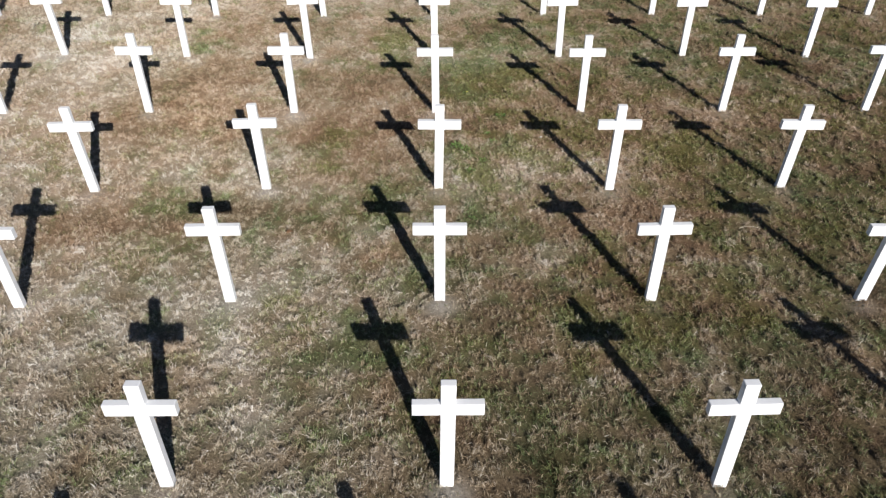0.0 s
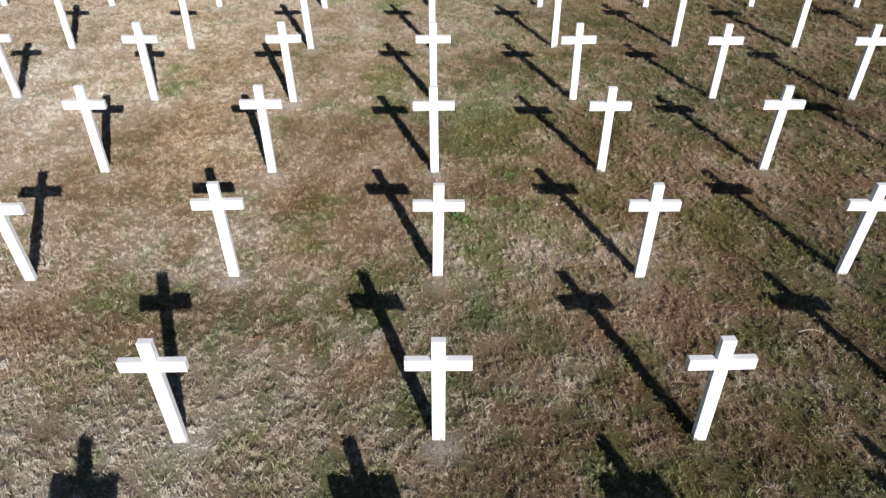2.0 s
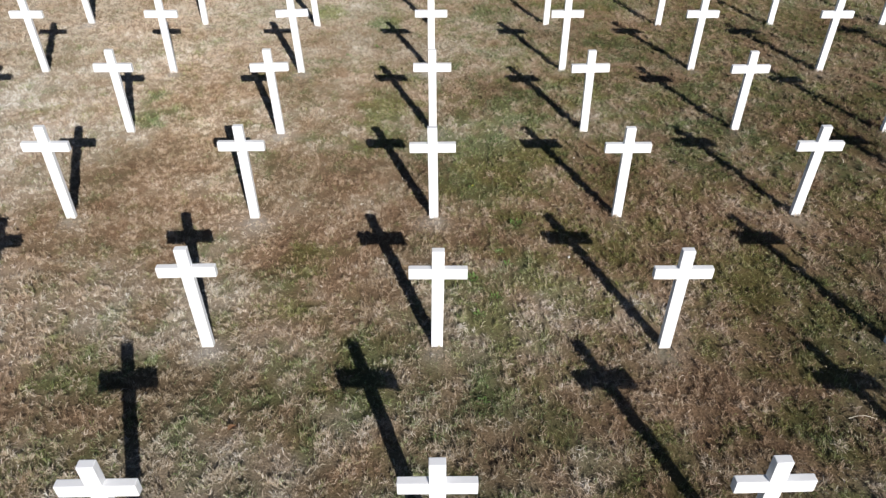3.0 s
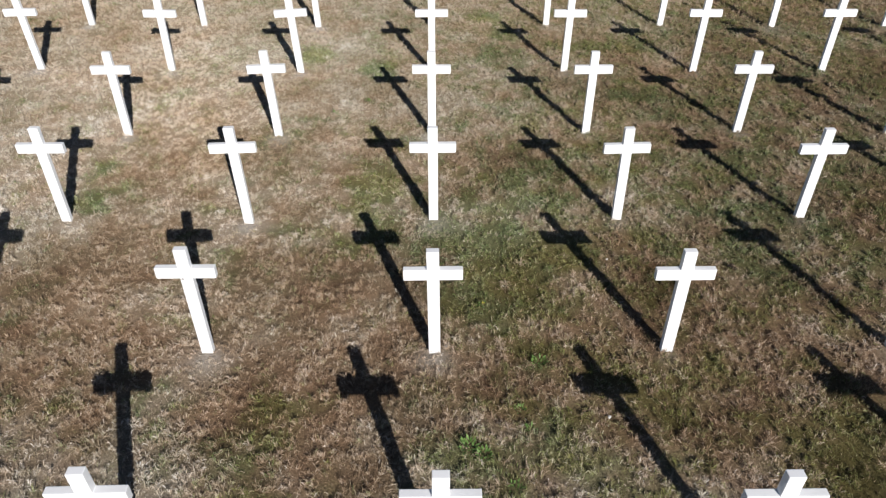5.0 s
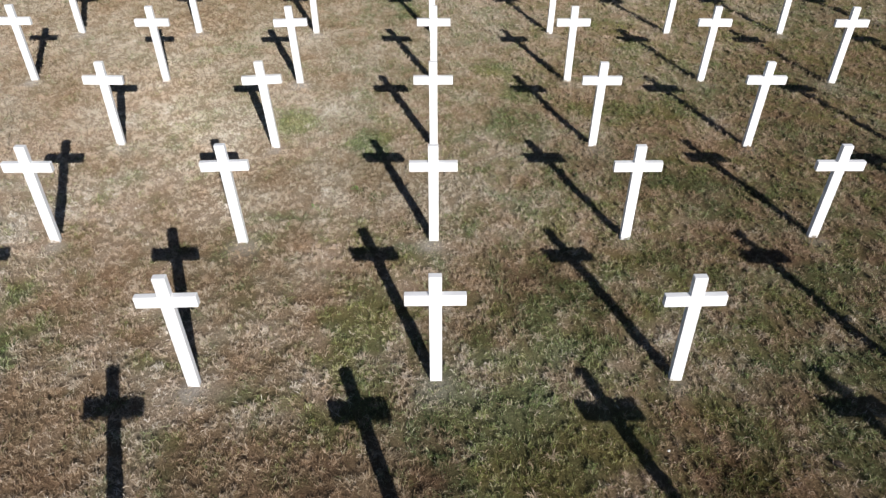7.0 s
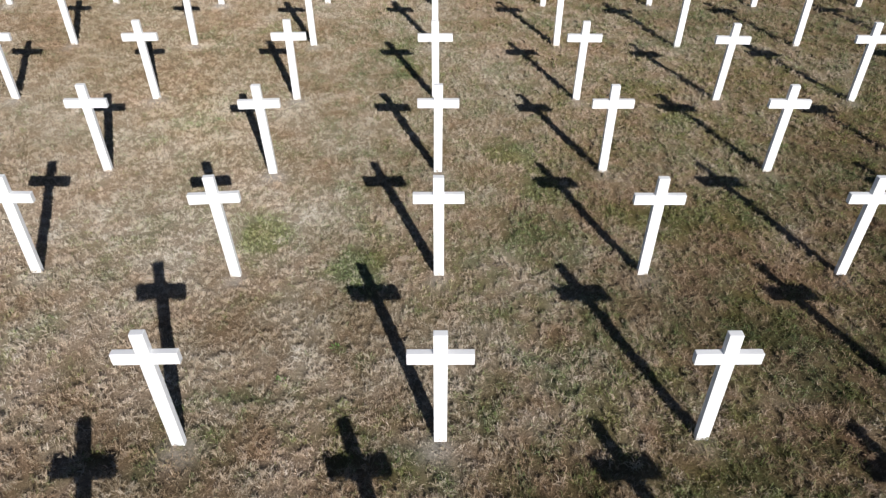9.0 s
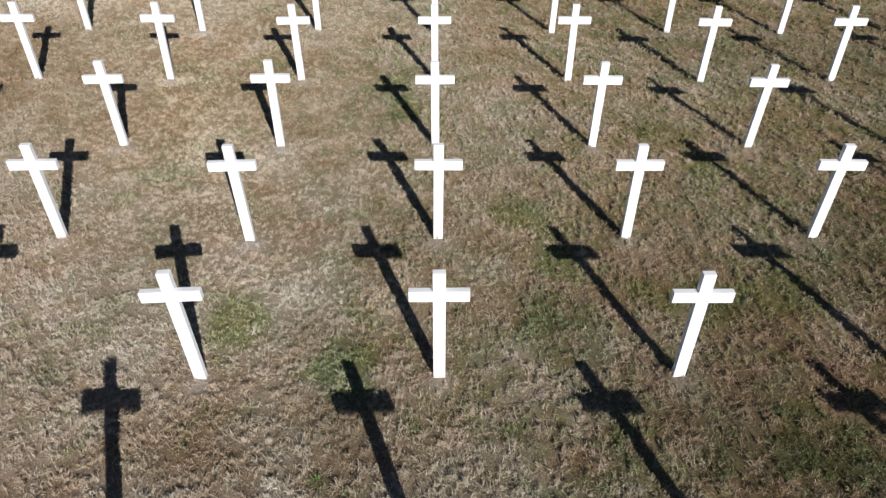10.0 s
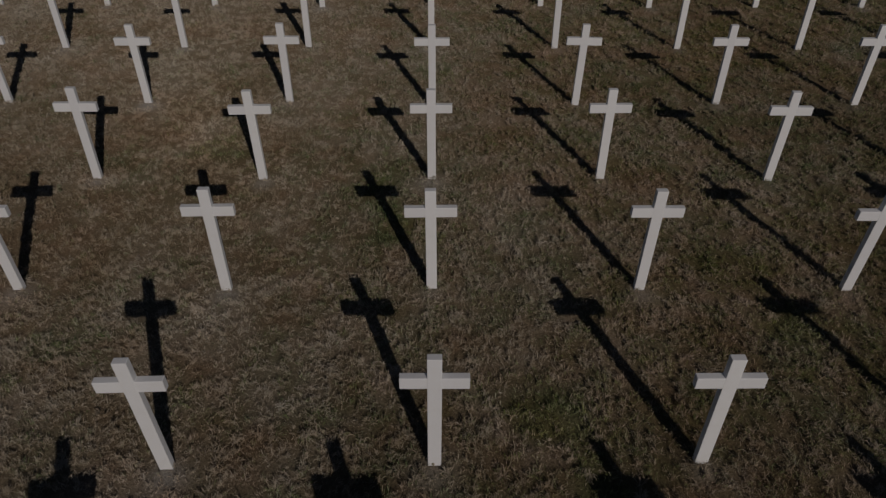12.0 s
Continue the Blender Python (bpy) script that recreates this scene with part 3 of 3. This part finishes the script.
def scatter(per_metre, tuft, gen):
    """Root places, most of them gathered in tufts, each with its outward heading, lift, shade and a lot drawn for the whole tuft."""
    x0, x1, y0, y1 = -10.0, 10.0, -1.0, 27.5
    area = (x1 - x0) * (y1 - y0)
    n_tuft = int(0.86 * per_metre * area / tuft)
    tx, ty = gen.uniform(x0, x1, n_tuft), gen.uniform(y0, y1, n_tuft)
    keep = thin_out(tx, ty, gen) & (gen.random(n_tuft) < 0.2 + 0.8 * hummock(tx, ty))
    tx, ty = tx[keep], ty[keep]
    pick = np.repeat(np.arange(len(tx)), tuft)
    n = len(pick)
    spread = gen.uniform(0.007, 0.017, len(tx))[pick] * coarseness(tx, ty)[pick]
    ang, rad = gen.uniform(0, 2 * np.pi, n), np.abs(gen.normal(0, 1, n)) * spread
    ux, uy = gen.uniform(x0, x1, int(0.14 * per_metre * area)), gen.uniform(y0, y1, int(0.14 * per_metre * area))
    keep = thin_out(ux, uy, gen)
    ux, uy = ux[keep], uy[keep]
    m = len(ux)
    x = np.concatenate((tx[pick] + rad * np.cos(ang), ux))
    y = np.concatenate((ty[pick] + rad * np.sin(ang), uy))
    head = np.concatenate((ang + gen.normal(0, 0.8, n), gen.uniform(0, 2 * np.pi, m)))
    lift = np.concatenate((gen.normal(0.2, 0.6, len(tx))[pick], gen.normal(-0.9, 0.4, m)))
    shade = np.concatenate((gen.normal(0.0, 0.085, len(tx))[pick], np.full(m, -0.08)))
    lot = np.concatenate((gen.random(len(tx))[pick], gen.random(m)))
    return x, y, head, lift, shade, lot


def build_grass():
    gen = np.random.default_rng(11)
    x, y, head, lift, shade, lot = scatter(DENSITY, TUFT, gen)
    # tufts lie over together in patches, as trodden and mown grass does
    lie = 12.0 * value_noise(x, y, 0.16, 5) + 5.0 * value_noise(x, y, 0.5, 3)
    head = np.where(gen.random(len(x)) < 0.45, lie + gen.normal(0, 0.6, len(x)), head)
    # now and then a bleached tussock of longer blades, spread flat like a star
    stars = gen.uniform((-5.5, 1.5), (5.5, 20.0), (260, 2))
    star_x, star_y = (np.repeat(stars[:, k], 34) + gen.normal(0, 0.012, 34 * len(stars)) for k in (0, 1))
    x, y, is_star = np.concatenate((x, star_x)), np.concatenate((y, star_y)), np.arange(len(x) + len(star_x)) >= len(x)
    head = np.concatenate((head, gen.uniform(0, 2 * np.pi, len(star_x))))
    lift, shade, lot = (np.concatenate((old, np.full(len(star_x), value))) for old, value in ((lift, -1.0), (shade, 0.10), (lot, 0.99)))
    bump_up = hummock(x, y)
    count, size, g = len(x), coarseness(x, y), greenness(x, y)
    worn = trodden(x, y, 0.19)
    lot = np.where(gen.random(count) < 0.7, lot, gen.random(count))      # most blades of a tuft go green or dry together
    is_green = (lot < (0.04 + 0.86 * g) * (1 - 0.8 * worn)) & ~is_star
    bent = (gen.random(count) < 0.10) | is_star         # longer blades that arch over
    long = np.where(is_green, gen.uniform(0.015, 0.036, count), gen.uniform(0.016, 0.046, count)) * size ** 0.6 * (0.6 + 0.6 * bump_up)
    long = np.where(bent, gen.uniform(0.028, 0.058, count) * size ** 0.4, long)
    long = np.where(is_star, gen.uniform(0.045, 0.085, count), long)
    long = long * np.where(gen.random(count) < 0.75 * worn ** 2, 0.15, 1 - 0.5 * worn)
    wide = gen.uniform(0.0030, 0.0056, count) * size
    wide = wide * np.where(bent, 1.25, 1.0)
    up = np.radians(np.clip(np.where(is_green, 54, 45) + 12 * lift + gen.normal(0, 24, count), 3, 85))
    up = np.where(bent, np.clip(up, 0.15, 0.85), up)
    roll = gen.normal(0, 0.6, count)
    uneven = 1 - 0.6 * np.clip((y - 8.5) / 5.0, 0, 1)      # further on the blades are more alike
    # blade tone, with light painted in that falls off to the right
    tone = 0.005 + 0.95 * dryness_tone(x, y) - 0.036 * side_light(x, y) + 0.19 * worn + uneven * (shade + gen.normal(0, 0.105, count))
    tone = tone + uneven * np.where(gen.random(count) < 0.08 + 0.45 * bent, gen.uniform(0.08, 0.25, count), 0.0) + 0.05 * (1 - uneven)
    tone = np.clip(tone + np.where(is_green, gen.normal(0.04, 0.14, count), 0), 0, 1)
    z = relief(x, y) + gen.uniform(-0.004, 0.006, count) + 0.015 * bump_up + 0.005 * bent
    green = np.where(is_green, np.clip(0.6 + 0.25 * g + gen.normal(0, 0.2, count), 0.25, 1), np.clip(0.22 * g + gen.normal(0, 0.07, count), 0, 0.5))
    rust = np.clip(rustiness(x, y) + gen.normal(0, 0.12, count), 0, 1)
    root = np.stack((x, y, z), 1)
    flat = np.stack((np.cos(head), np.sin(head), np.zeros(count)), 1)
    rise = np.array([0.0, 0.0, 1.0])
    tip = root + long[:, None] * (np.cos(up)[:, None] * flat + np.sin(up)[:, None] * rise)
    side = 0.5 * wide[:, None] * np.stack((-np.sin(head) * np.cos(roll), np.cos(head) * np.cos(roll), np.sin(roll)), 1)
    s, b = ~bent, bent
    short_verts = np.stack((root[s] - side[s], root[s] + side[s], tip[s]), 1).reshape(-1, 3)
    arch = root[b] + long[b, None] * (0.48 * np.cos(up[b])[:, None] * flat[b] + 0.62 * np.sin(up[b] + 0.25)[:, None] * rise)
    over = root[b] + long[b, None] * (0.95 * np.cos(up[b] - 0.2)[:, None] * flat[b] + 0.50 * np.sin(up[b])[:, None] * rise)
    bent_verts = np.stack((root[b] - 0.7 * side[b], root[b] + 0.7 * side[b], arch - 0.85 * side[b], arch + 0.85 * side[b], over), 1).reshape(-1, 3)
    ns, nb = int(s.sum()), int(b.sum())
    tri = np.array([[0, 1, 3], [0, 3, 2], [2, 3, 4]])
    faces = np.concatenate((np.arange(3 * ns).reshape(-1, 3), (3 * ns + 5 * np.arange(nb)[:, None, None] + tri[None]).reshape(-1, 3)))
    spread = lambda v: np.concatenate((np.repeat(v[s], 3), np.repeat(v[b], 5)))
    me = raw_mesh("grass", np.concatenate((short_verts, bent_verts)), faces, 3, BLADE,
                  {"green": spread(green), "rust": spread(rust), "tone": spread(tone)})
    return tagged(new("grass", me), "short mown grass, mostly straw-dry with green blades", "grass", kind="stuff")


build_grass()
